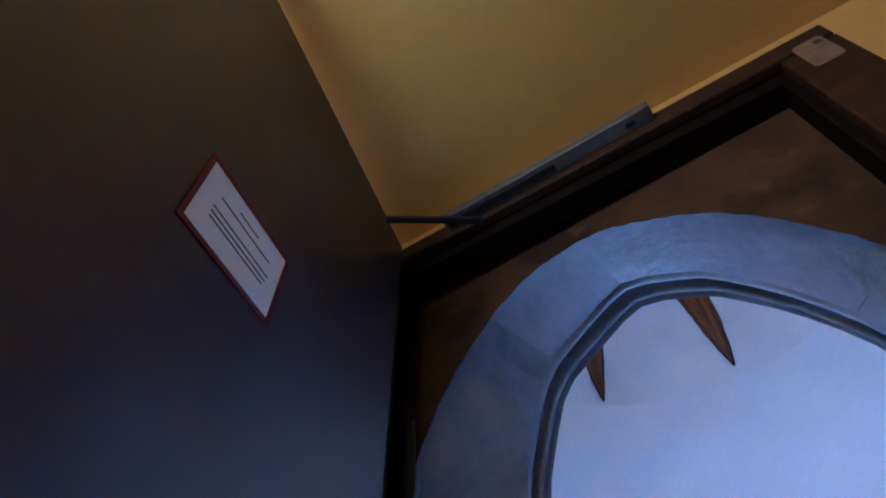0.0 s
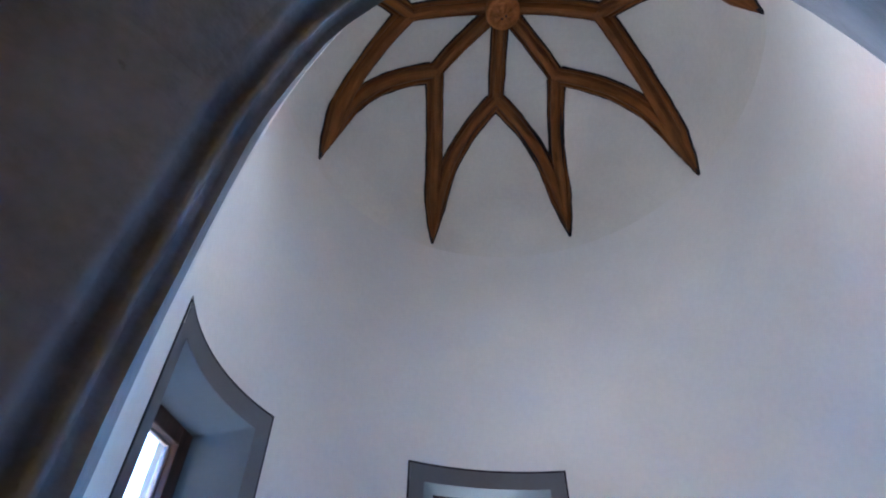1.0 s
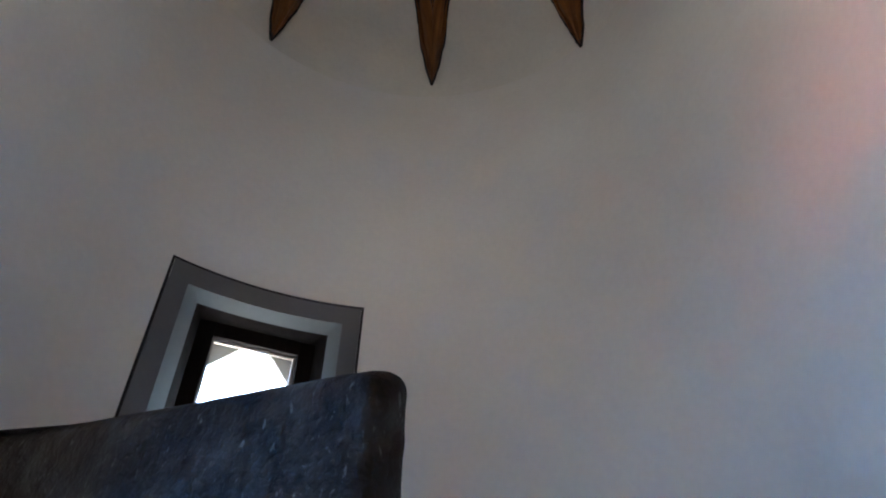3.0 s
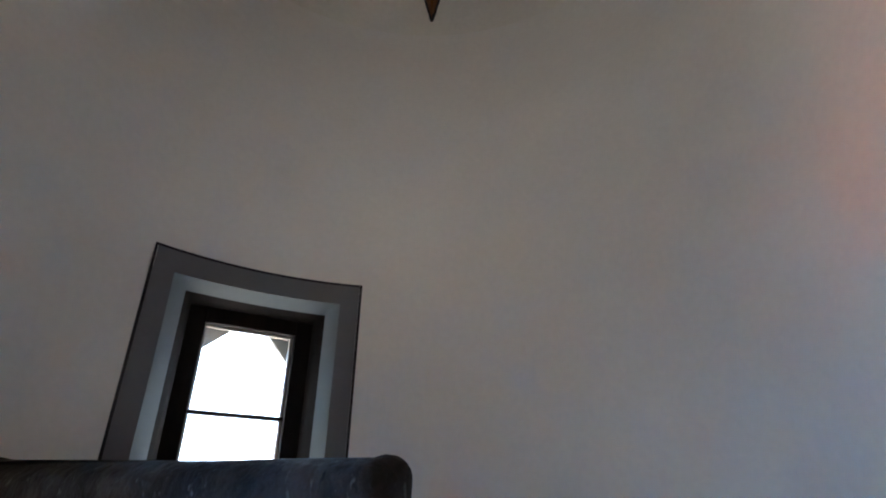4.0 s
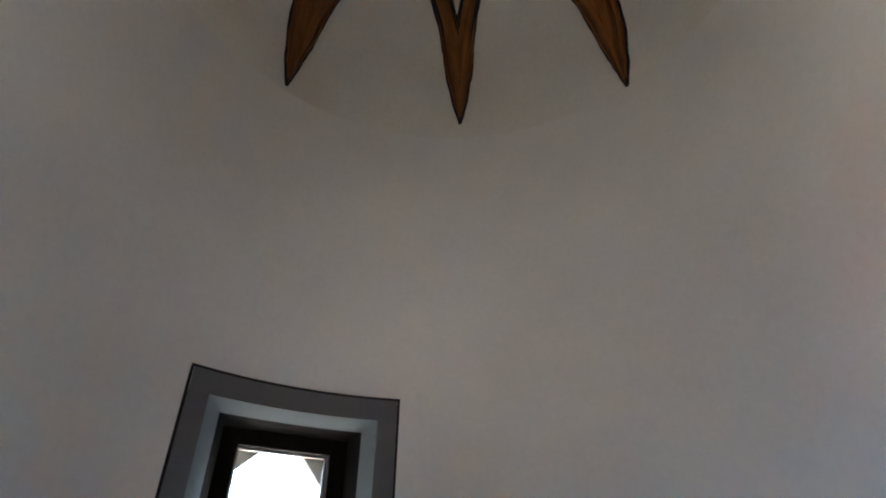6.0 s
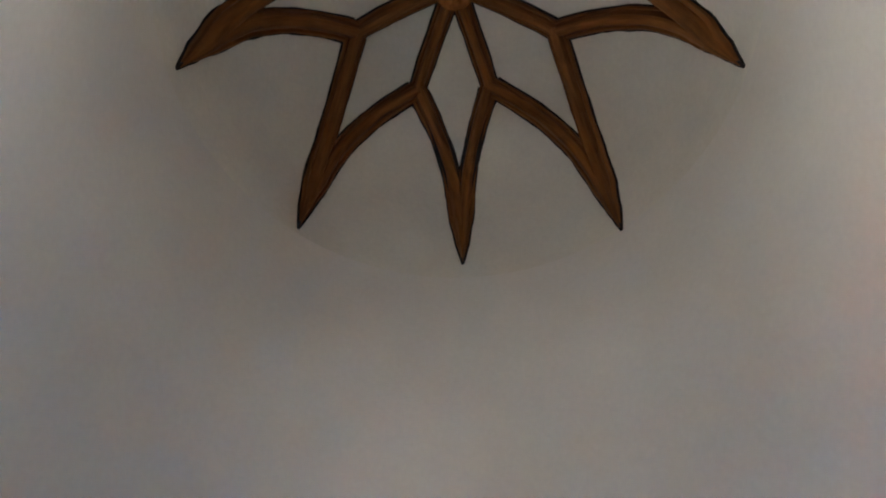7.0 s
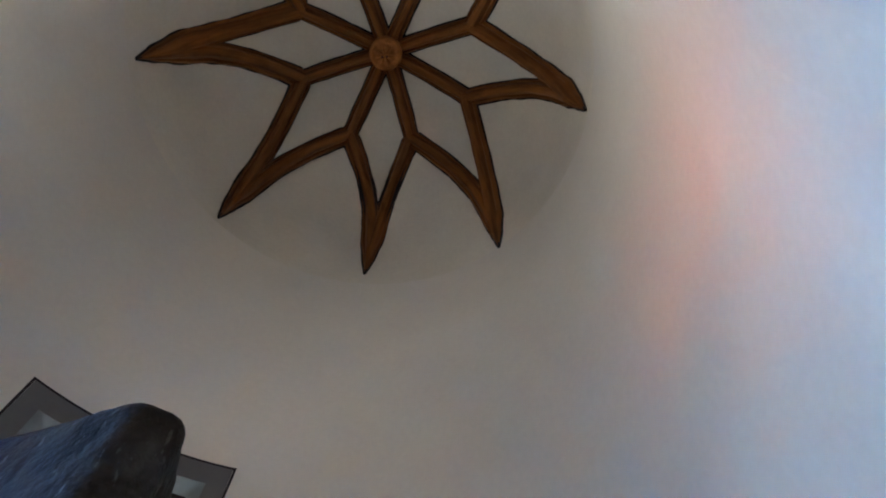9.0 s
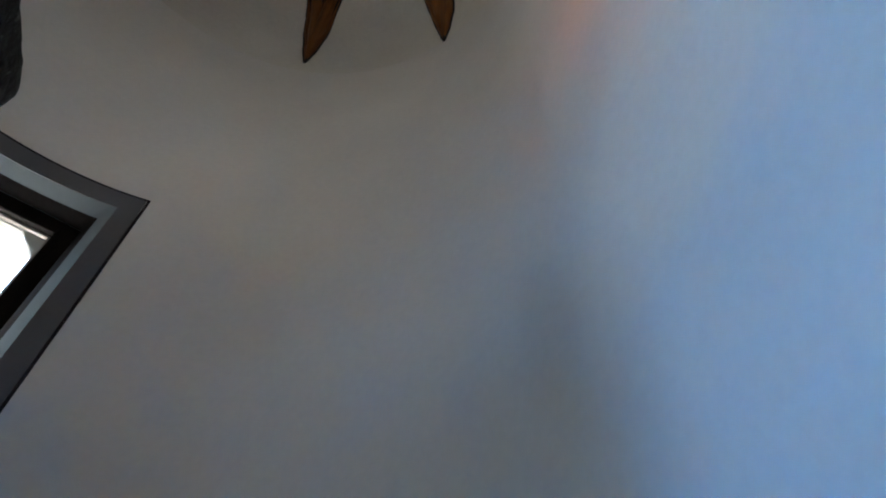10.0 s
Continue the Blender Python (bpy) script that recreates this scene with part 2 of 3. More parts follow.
def build_turret_wall():
    bm = bmesh.new()
    a_left = math.pi - math.asin((IN_HALF + SOFT - IN_X - 0.003) / R_WALL)         # the doorway's jambs as angles
    a_right = math.pi + math.asin((IN_X + IN_HALF + SOFT - 0.003) / R_WALL)
    stops = sorted([AZ_1 - WIN_HALF - 0.003, AZ_1 + WIN_HALF + 0.003, AZ_2 - WIN_HALF - 0.003, AZ_2 + WIN_HALF + 0.003, a_left, a_right, 2 * math.pi + AZ_1 - WIN_HALF - 0.003])
    zs = sorted([Z_FLOOR, -0.003, WIN_SILL - 0.003, 0.8, 1.2, WIN_TOP + 0.003, 1.9, Z_KNEE] + [Z_KNEE + (Z_SPRING - Z_KNEE) * i / 10 for i in range(1, 11)])
    for a0, a1 in zip(stops, stops[1:]):
        mid = (a0 + a1) / 2
        n = max(6, int((a1 - a0) / 0.04))
        cols = [a0 + (a1 - a0) * i / n for i in range(n + 1)]
        if abs(mid - (a_left + a_right) / 2) < 0.05:
            cols = [a0 + (a1 - a0) * (1 - math.cos(math.pi * i / 60)) / 2 for i in range(61)]
        window = any(abs(mid - az) < 0.1 for az in (AZ_1, AZ_2))
        if abs(mid - (a_left + a_right) / 2) < 0.05:
            rows = []
            for k in range(7):
                row = []
                for a in cols:
                    x = -R_WALL * math.sin(a)
                    z0 = arch_z(x, IN_HALF + SOFT, IN_SPRING, IN_RISE + SOFT, IN_X) - 0.003
                    if a in (cols[0], cols[-1]):
                        z0 = 0.0
                    row.append(on_wall(a, z0 + (Z_KNEE - z0) * k / 6))
                rows.append(row)
            loft(bm, rows)
            loft(bm, [[on_wall(a, z) for a in cols] for z in (Z_FLOOR, -0.003)])
            loft(bm, [[on_wall(a, z) for a in cols] for z in zs if z >= Z_KNEE])
        elif window:
            drop = WIN_2_DROP if mid > 1 else 0.0
            low = [Z_FLOOR, -0.003, WIN_SILL - drop - 0.003]
            high = [WIN_TOP - drop + 0.003] + [z for z in zs if z > WIN_TOP + 0.01]
            loft(bm, [[on_wall(a, z) for a in cols] for z in low])
            loft(bm, [[on_wall(a, z) for a in cols] for z in high])
        else:
            loft(bm, [[on_wall(a, z) for a in cols] for z in zs])
    bmesh.ops.remove_doubles(bm, verts=bm.verts, dist=0.0005)
    bmesh.ops.recalc_face_normals(bm, faces=bm.faces)
    if sum(f.normal.dot(Vector((*f.calc_center_median().xy, 0))) for f in bm.faces) < 0:
        bmesh.ops.reverse_faces(bm, faces=bm.faces)
    ob = part("wall_turret", bm, PLASTER, smooth=True, clean=False)
    s = ob.modifiers.new("thickness", "SOLIDIFY")
    s.thickness, s.offset, s.use_rim = 0.34, 1.0, False
    return tagged(ob, "round white limewashed turret wall", "wall", kind="structure")


def build_vault():
    bm = bmesh.new()
    rows = []
    for k in range(41):
        th = math.pi / 2 * k / 40
        r = R_TOP * math.cos(th) ** (2 / VAULT_P)
        if k == 40:
            r = 0.004
        rows.append([(r * math.cos(2 * math.pi * i / 96), r * math.sin(2 * math.pi * i / 96), vault_z(r)) for i in range(96)])
    loft(bm, rows, closed=True)
    bm.faces.new([v for v in bm.verts if v.co.z > Z_SPRING + VAULT_H - 1e-4 and v.co.xy.length < 0.01][::-1])
    bmesh.ops.recalc_face_normals(bm, faces=bm.faces)
    if sum(f.normal.z for f in bm.faces) < 0:
        bmesh.ops.reverse_faces(bm, faces=bm.faces)
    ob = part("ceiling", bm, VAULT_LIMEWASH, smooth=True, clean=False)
    s = ob.modifiers.new("thickness", "SOLIDIFY")
    s.thickness, s.offset, s.use_rim = 0.12, 1.0, False
    return tagged(ob, "slightly darker, yellower limewashed dome over the turret", "ceiling", kind="structure")


build_turret_wall()
build_vault()

bm = bmesh.new()
add_box(bm, -1.95, 3.35, -3.95, -1.10, -0.25, 0.0)
add_box(bm, -0.55, 0.75, -1.10, -0.84, -0.25, 0.0, 0.01)
tagged(part("floor", bm, FLOOR_STONE), "worn sandstone floor of the corridor and the doorway's landing", "floor", kind="structure")
bm = bmesh.new()
bmesh.ops.create_cone(bm, cap_ends=True, segments=64, radius1=1.38, radius2=1.38, depth=0.2, matrix=pose(0, 0, Z_FLOOR - 0.1))
tagged(part("floor_turret", bm, FLOOR_STONE), "worn sandstone floor of the turret below the landing", "floor", kind="structure")
bm = box(-60, 60, -60, 60, -9.2, -9.0)
tagged(part("ground", bm, ROOF_TILE), "reddish ground and clay roofs far below the turret", "ground", kind="structure")


# ---- windows ----
def build_window(name, az, label, drop=0.0, cut=True, fy=1.14, dx=0.012, wood=None, bead=True):
    """Local y points outwards through the opening, x to its right; fy: depth of the casement, dx: its shift, bead: adds
    the dark shade strip.
    """
    top = tagged(empty(name, pose(0, 0, -drop, 0, 0, math.degrees(az))), label, "window", kind="structure")

    def strip(bm, a_in, a_out, z_in, z_out, proud, z_low=WIN_SILL):
        """A flat frame on the curved wall: sides and head."""
        for s in (-1, 1):
            rows = [[on_wall(s * a, z, p) for a, p in ((a_in, 0.0), (a_in, proud), (a_out, proud), (a_out, 0.0))]
                    for z in (z_low, 0.8, 1.1, 1.4, z_in)]
            loft(bm, rows)
        n = 28
        rows = []
        for i in range(n + 1):
            a = -a_out + 2 * a_out * i / n
            rows.append([on_wall(a, z, p) for z, p in ((z_in, 0.0), (z_in, proud), (z_out, proud), (z_out, 0.0))])
        loft(bm, rows)
        return bm

    part("surround", strip(bmesh.new(), WIN_HALF, BAND_HALF, WIN_TOP, BAND_TOP, 0.004), GREY_PAINT, top, "grey painted surround")
    part("surround_line", strip(bmesh.new(), BAND_HALF + 0.0005, BAND_HALF + 0.0085, BAND_TOP + 0.0005, BAND_TOP + 0.0085, 0.003),
         BLACK_LINE, top, "thin black painted line")

    # splayed reveal, from the curved wall to the frame
    fx, fz1, fz0 = 0.217, 1.562, 0.50
    n = 20
    wall_edge = [on_wall(WIN_HALF, WIN_SILL + (WIN_TOP - WIN_SILL) * i / 8) for i in range(8)]
    wall_edge += [on_wall(WIN_HALF - 2 * WIN_HALF * i / n, WIN_TOP) for i in range(n + 1)]
    wall_edge += [on_wall(-WIN_HALF, WIN_TOP - (WIN_TOP - WIN_SILL) * i / 8) for i in range(1, 9)]
    wall_edge += [on_wall(-WIN_HALF + 2 * WIN_HALF * i / n, WIN_SILL) for i in range(1, n)]
    frame_edge = [Vector((dx - fx, fy, fz0 + (fz1 - fz0) * i / 8)) for i in range(8)]
    frame_edge += [Vector((dx - fx + 2 * fx * i / n, fy, fz1)) for i in range(n + 1)]
    frame_edge += [Vector((dx + fx, fy, fz1 - (fz1 - fz0) * i / 8)) for i in range(1, 9)]
    frame_edge += [Vector((dx + fx - 2 * fx * i / n, fy, fz0)) for i in range(1, n)]
    bm = bmesh.new()
    rows = []
    for u in (1.0, 0.96, 0.85, 0.7, 0.55, 0.4, 0.25, 0.12, 0.0):
        e = u ** 1.9
        rows.append([Vector((f.x + (w.x - f.x) * e, f.y + (w.y - f.y) * u, f.z + (w.z - f.z) * e)) for w, f in zip(wall_edge, frame_edge)])
    rows.append([f + Vector((0, 0.115, 0)) for f in frame_edge])
    loft(bm, rows, closed=True)
    part("window_reveal", bm, REVEAL_PAINT, top, "pale grey splayed reveal", smooth=True)

    # dark rounded strip over the reveal's inner part, standing in for its shade
    if bead:
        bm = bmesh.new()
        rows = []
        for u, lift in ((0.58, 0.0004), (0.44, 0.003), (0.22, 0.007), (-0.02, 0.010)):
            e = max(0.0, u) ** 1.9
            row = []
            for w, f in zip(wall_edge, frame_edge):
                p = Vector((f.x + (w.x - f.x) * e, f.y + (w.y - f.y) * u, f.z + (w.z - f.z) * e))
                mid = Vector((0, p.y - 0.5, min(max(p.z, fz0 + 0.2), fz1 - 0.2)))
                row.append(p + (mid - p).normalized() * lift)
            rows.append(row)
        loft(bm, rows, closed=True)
        part("shade_strip", bm, SHADED_WOOD, top, "dark strip for the shade round the frame", smooth=True)

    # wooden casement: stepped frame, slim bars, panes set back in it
    # the default wood is blackened to hold the backlit frame's shade
    wood = wood or SHADED_WOOD
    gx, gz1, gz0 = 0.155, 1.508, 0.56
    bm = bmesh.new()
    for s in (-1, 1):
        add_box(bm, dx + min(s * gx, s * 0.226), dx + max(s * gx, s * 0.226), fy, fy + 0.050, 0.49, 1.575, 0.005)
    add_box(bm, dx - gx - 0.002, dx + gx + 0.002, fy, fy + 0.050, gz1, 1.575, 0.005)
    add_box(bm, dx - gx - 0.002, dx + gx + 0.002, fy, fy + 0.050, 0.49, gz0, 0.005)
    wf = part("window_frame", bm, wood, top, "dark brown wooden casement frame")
    # bead coloured pale to stand for the lit underside of the frame
    bm = bmesh.new()
    for s in (-1, 1):
        add_box(bm, dx + min(s * (gx + 0.002), s * (gx - 0.009)), dx + max(s * (gx + 0.002), s * (gx - 0.009)), fy + 0.026, fy + 0.046, gz0, gz1, 0.002, 1)
    add_box(bm, dx - gx + 0.009, dx + gx - 0.009, fy + 0.026, fy + 0.046, gz1 - 0.008, gz1 + 0.002, 0.002, 1)
    part("glazing_bead", bm, BEAD_WOOD, wf, "thin bead, pale for the frame's lit underside")
    heights = [gz1, 1.215, 0.92, 0.625, gz0]
    for z in heights[1:4]:
        part("glazing_bar", box(dx - gx, dx + gx, fy + 0.014, fy + 0.046, z - 0.007, z + 0.007, 0.003, 1), wood, top)
    for z1, z0 in zip(heights, heights[1:]):
        pane = part("pane", box(dx - gx + 0.003, dx + gx - 0.003, fy + 0.033, fy + 0.037, z0 + 0.006, z1 - 0.006), GLASS, top, "clear old glass")
        pane.visible_shadow = False
    # outer stone with cut corners at its head
    bm = bmesh.new()
    hole = [(-0.28, 0.42), (-0.27, 1.32), (-0.143, 1.428), (-0.048, 1.514), (-0.012, 1.545), (0.078, 1.545), (0.108, 1.514), (0.185, 1.422), (0.27, 1.32), (0.28, 0.42)]
    if not cut:
        hole = [(math.copysign(0.28, x), max(z, 1.58) if z > 1 else z) if abs(x) > 0.12 else (x, 1.585) for x, z in hole]
    rim = [(-0.46, 0.25), (-0.46, 1.44), (-0.46, 1.85), (-0.10, 1.85), (-0.05, 1.85), (0.05, 1.85), (0.10, 1.85), (0.46, 1.85), (0.46, 1.44), (0.46, 0.25)]
    loft(bm, [[(x, fy + 0.115, z) for x, z in rim], [(x, fy + 0.115, z) for x, z in hole], [(x * 1.06, fy + 0.160, z) for x, z in hole], [(x, fy + 0.160, z) for x, z in rim]], closed=True)
    part("outer_stone", bm, OUTER_STONE, top, "weathered stone of the outer opening")
    return top


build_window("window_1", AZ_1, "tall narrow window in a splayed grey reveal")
build_window("window_2", AZ_2, "tall narrow window in a splayed grey reveal beside the doorway", WIN_2_DROP, False, 1.185, 0.0, RED_BROWN_WOOD, False)


# ---- the doorway's stone arch ----
def arch_outline(half, spring, rise, cx, y, n=30, foot=0.0, turn=0.0):
    """Points of an arch from its left foot over the apex to its right foot."""
    pts = [(cx - half, y, foot + (spring - foot) * i / 6) for i in range(6)]
    for i in range(n + 1):
        x = cx - half * math.cos(math.pi * i / n)
        pts.append((x, y, arch_z(x, half, spring, rise, cx)))
    pts += [(cx + half, y, spring - (spring - foot) * i / 6) for i in range(1, 7)]
    return [Vector((x, yy + turn * (x - cx), z)) for x, yy, z in pts]


ARCH_LINE = [(-0.318, 0.0), (-0.316, 1.10), (-0.277, 1.55), (-0.170, 1.815), (0.118, 1.970), (0.305, 1.872), (0.440, 1.705), (0.535, 1.540), (0.588, 1.20), (0.590, 0.0)]


def resample(pts, n=60):
    """Even points along a line from foot to foot."""
    cum = [0.0]
    for a, c in zip(pts, pts[1:]):
        cum.append(cum[-1] + (c - a).length)
    out = []
    for i in range(n + 1):
        s = cum[-1] * i / n
        k = max(j for j in range(len(cum) - 1) if cum[j] <= s + 1e-9)
        out.append(pts[k].lerp(pts[k + 1], min(1.0, (s - cum[k]) / (cum[k + 1] - cum[k]))))
    return out


def stone_line(y, out=0.0):
    """The kinked inner arch at depth y, drawn in by out."""
    pts = resample([Vector((x, y, z)) for x, z in ARCH_LINE])
    for _ in range(1):
        pts = [pts[0]] + [(a + c * 3 + d) / 5 for a, c, d in zip(pts, pts[1:], pts[2:])] + [pts[-1]]
    if out:
        mid = Vector((DOOR_X, y, 1.2))
        pts = [p - Vector((p.x - mid.x, 0, max(0.0, p.z - mid.z))).normalized() * out for p in pts]
    return pts


def build_arch():
    top = tagged(empty("door_arch", pose(DOOR_X, -1.2, 0)), "blue-grey stone arch of the turret doorway with a rolled edge", "door arch", kind="structure")
    shift = Vector((-DOOR_X, 1.2, 0))
    # rolled edge, deep groove, thin fillet and a second groove, swept round the arch
    profile = ((-1.176, 0.0), (-1.168, 0.005), (-1.158, 0.007), (-1.150, 0.004), (-1.146, -0.008), (-1.142, -0.026), (-1.125, -0.032), (-1.110, -0.028),
               (-1.104, -0.006), (-1.100, 0.002), (-1.095, 0.003), (-1.090, 0.000), (-1.087, -0.012), (-1.077, -0.018), (-1.068, -0.012), (-1.060, 0.000))
    bm = bmesh.new()
    rows = []
    for y, out in profile:
        row = stone_line(y, out)
        for i, p in enumerate(row):
            chip = 1 + 0.5 * noise.noise(Vector((i * 0.45, y * 60, 2.2)))
            p += (p - Vector((DOOR_X, p.y, min(p.z, 1.2)))).normalized() * 0.0022 * chip * noise.noise(Vector((p.x * 16, y * 40, p.z * 16)))
        rows.append(row)
    inner, throat = rows[0], rows[-1]
    mid = resample(arch_outline(IN_HALF, IN_SPRING, IN_RISE, IN_X, 0.0))
    for p in mid:
        p.y = -math.sqrt(max(0.01, R_WALL ** 2 - p.x ** 2)) + 0.001
    half = [a.lerp(c, 0.5 + 0.46 * min(1.0, max(0.0, (a.x - 0.05) / 0.25))) for a, c in zip(throat, mid)]
    loft(bm, [[p + shift for p in r] for r in rows])
    part("moulding", bm, ARCH_STONE, top, "rolled and grooved stone edge", smooth=True)
    bm = bmesh.new()
    loft(bm, [[p + shift for p in throat], [p + shift for p in half]])
    part("inner_stone", bm, ARCH_STONE, top)
    bm = bmesh.new()
    wide = resample(arch_outline(IN_HALF + SOFT, IN_SPRING, IN_RISE + SOFT, IN_X, 0.0))
    for p in wide:
        p.y = -math.sqrt(max(0.01, R_WALL ** 2 - p.x ** 2))
    rows = []
    for k in range(9):
        u = k / 8
        rows.append([a * (1 - u) ** 2 + c * 2 * u * (1 - u) + w * u * u + shift for a, c, w in zip(half, mid, wide)])
    loft(bm, rows)
    part("inner_reveal", bm, PLASTER, top, "white limewashed rounded reveal", smooth=True)
    bm = bmesh.new()
    outer = resample(arch_outline(0.548, 1.22, 0.695, 0.115, -1.425, turn=0.07))
    rows = [[a.lerp(b, s) + shift for a, b in zip(inner, outer)] for s in (0.0, 0.25, 0.5, 0.75, 1.0)]
    rows.append([p + shift + Vector(((p.x - DOOR_X) * 0.12, 0.014, max(0.0, p.z - 1.2) * 0.12)) for p in outer])
    loft(bm, rows)
    part("soffit", bm, ARCH_STONE, top)
    # joints between the arch stones
    for i in (25, 38):
        bm = bmesh.new()
        a, b = inner[i].lerp(outer[i], 0.06), inner[i + 1].lerp(outer[i + 1], 0.93)
        w = (inner[i + 1] - inner[i - 1]).normalized() * 0.0016
        d = (Vector((DOOR_X, a.y, 1.2)) - a).normalized() * 0.003
        loft(bm, [[a + shift - w + d, a + shift + w + d], [b + shift - w + d, b + shift + w + d]])
        part("joint", bm, STONE, top)
    return top


build_arch()

# ---- corridor side: walls, low ceiling, frame, door ----
TURN = pose(0.19, -1.515, 0, 0, 0, 7.3)       # the corridor stands a little askew to the turret


def spandrel():
    bm = bmesh.new()
    line = arch_outline(0.548, 1.22, 0.695, 0.115, -1.423, n=140, turn=0.07)
    line = [Vector((p.x, p.y, p.z)) for p in line]
    rim = []
    for p in line:
        if p.z <= 1.2:
            x = -0.75 if p.x < 0.1 else 1.2
            rim.append(Vector((x, -1.423 + 0.07 * (x - 0.115), p.z)))
        else:
            s = (p.x - 0.115) / 0.555
            x = 0.225 + 0.975 * s
            rim.append(Vector((x, -1.423 + 0.07 * (x - 0.115), 2.2 if abs(s) < 0.999 else p.z)))
    rows = []
    for s in (0.0, 0.02, 0.3, 1.0):
        rows.append([a.lerp(b, s) for a, b in zip(line, rim)])
    # uneven broken edge of the plaster
    for p in rows[0]:
        p.z += 0.008 * noise.noise(p * 9) + 0.006 * noise.noise(p * 31) + 0.003 * noise.noise(p * 80) - 0.018
        p.x -= 0.024 * (p.x - 0.115)
    for row in rows:
        for p in row:
            p.y -= 0.004
    loft(bm, rows)
    return tagged(part("wall_spandrel", bm, BROWN_PLASTER), "ochre-brown plaster wall round the stone arch", "wall", kind="structure")


spandrel()


def build_pale_strip():
    """Whitewashed face of the jamb below the end of the brown plaster."""
    bm = bmesh.new()
    edge = [(-0.372, 1.60), (-0.366, 1.52), (-0.360, 1.43), (-0.385, 1.33), (-0.420, 1.20), (-0.430, 0.6), (-0.430, 0.0)]
    on = lambda x, z, p: Vector((x, -1.423 + 0.07 * (x - 0.115) - p, z))
    rows = [[on(-0.60, z, 0.0), on(-0.60, z, 0.006), on(x - 0.003, z, 0.006), on(x, z, 0.003), on(x, z, -0.004)] for x, z in edge]
    vs = loft(bm, rows)
    bm.faces.new(vs[0])
    return tagged(part("wall_pale_strip", bm, PALE_WASH), "pale whitewashed jamb strip beside the brown plaster", "wall", kind="structure")


build_pale_strip()


def local_box(name, mat, label, category, *a, bevel=0.0, kind="structure"):
    ob = part(name, box(*a, bevel=bevel), mat)
    ob.matrix_basis = TURN
    return tagged(ob, label, category, kind=kind)


# local coordinates: x along the corridor wall, y into the turret
local_box("wall_corridor_left", OCHRE, "ochre yellow corridor wall", "wall", -1.6, -0.66, 0.0, 0.14, 0.0, 2.118)
local_box("wall_corridor_right", OCHRE, "ochre yellow corridor wall", "wall", 0.595, 2.9, 0.0, 0.14, 0.0, 2.118)
local_box("wall_corridor_head", OCHRE, "ochre yellow wall strip over the door frame", "wall", -0.66, 0.595, 0.0, 0.14, 2.048, 2.118)
local_box("ceiling_corridor", OCHRE, "low ochre yellow corridor ceiling", "ceiling", -1.6, 2.9, -2.0, 0.30, 2.118, 2.3)
local_box("wall_corridor_back", OCHRE, "ochre yellow corridor wall", "wall", -1.6, 2.9, -2.0, -1.9, 0.0, 2.118)
local_box("wall_corridor_end", OCHRE, "ochre yellow corridor wall", "wall", -1.7, -1.6, -2.0, 0.80, 0.0, 2.3)
local_box("wall_corridor_far", OCHRE, "ochre yellow corridor wall", "wall", 2.9, 3.0, -2.0, 0.80, 0.0, 2.3)
# unseen blocks added to stop sky light leaking in over the doorway
local_box("leak_block", OCHRE, "unseen block against sky light between corridor ceiling and turret wall", "ceiling", -1.6, -0.9, 0.30, 0.80, 2.118, 2.3)
local_box("leak_block", OCHRE, "unseen block against sky light between corridor ceiling and turret wall", "ceiling", 0.9, 2.9, 0.30, 0.80, 2.118, 2.3)

def rounded_plate(x0, x1, z0, z1, r, back, front):
    """Thin upright plate with round, slightly curled corners."""
    bm = bmesh.new()
    line = []
    for cx, cz, a0 in ((x1 - r, z1 - r, 0), (x0 + r, z1 - r, 90), (x0 + r, z0 + r, 180), (x1 - r, z0 + r, 270)):
        line += [(cx + r * math.cos(math.radians(a0 + a)), cz + r * math.sin(math.radians(a0 + a))) for a in (0, 30, 60, 90)]
    vs = loft(bm, [[Vector((x, y, z)) for x, z in line] for y in (back, front)], closed=True)
    bm.faces.new(vs[1])
    bmesh.ops.recalc_face_normals(bm, faces=bm.faces)
    return bm


frame_top = tagged(empty("door_frame", TURN), "dark brown wooden door frame with a worn sticker", "door frame", kind="structure")
part("jamb", box(-0.66, -0.563, -0.03, 0.052, 0.0, 1.985, 0.005), FRAME_WOOD, frame_top)
part("door_stop", box(-0.5632, -0.5600, -0.03, 0.052, 0.0, 1.984, 0.001, 1), DOOR_PAINT, frame_top, "grey-brown door stop strip")
part("jamb", box(0.485, 0.595, -0.03, 0.0, 0.0, 1.985, 0.005), FRAME_WOOD, frame_top)
part("head", box(-0.66, 0.595, -0.03, 0.0, 1.990, 2.048, 0.005), FRAME_WOOD, frame_top)
# lining colour is blackened to carry the shade under head and rebate
part("lining", box(-0.66, -0.517, 0.053, 0.066, 0.0, 1.953, 0.003), SHADED_WOOD, frame_top, "frame lining blackened for the rebate's shade")
part("lining", box(0.468, 0.595, 0.001, 0.066, 0.0, 1.953, 0.003), SHADED_WOOD, frame_top, "frame lining blackened for the rebate's shade")
part("lining", box(-0.66, 0.595, 0.001, 0.066, 1.954, 2.047, 0.003), SHADED_WOOD, frame_top, "frame lining blackened for the rebate's shade")
sticker = part("sticker", rounded_plate(0.516, 0.573, 1.903, 2.006, 0.010, -0.0298, -0.0313), STICKER, frame_top, "pale worn sticker")
part("sticker_mark", box(0.553, 0.566, -0.0320, -0.0312, 1.978, 1.992), INK, sticker, "small dark printed mark")


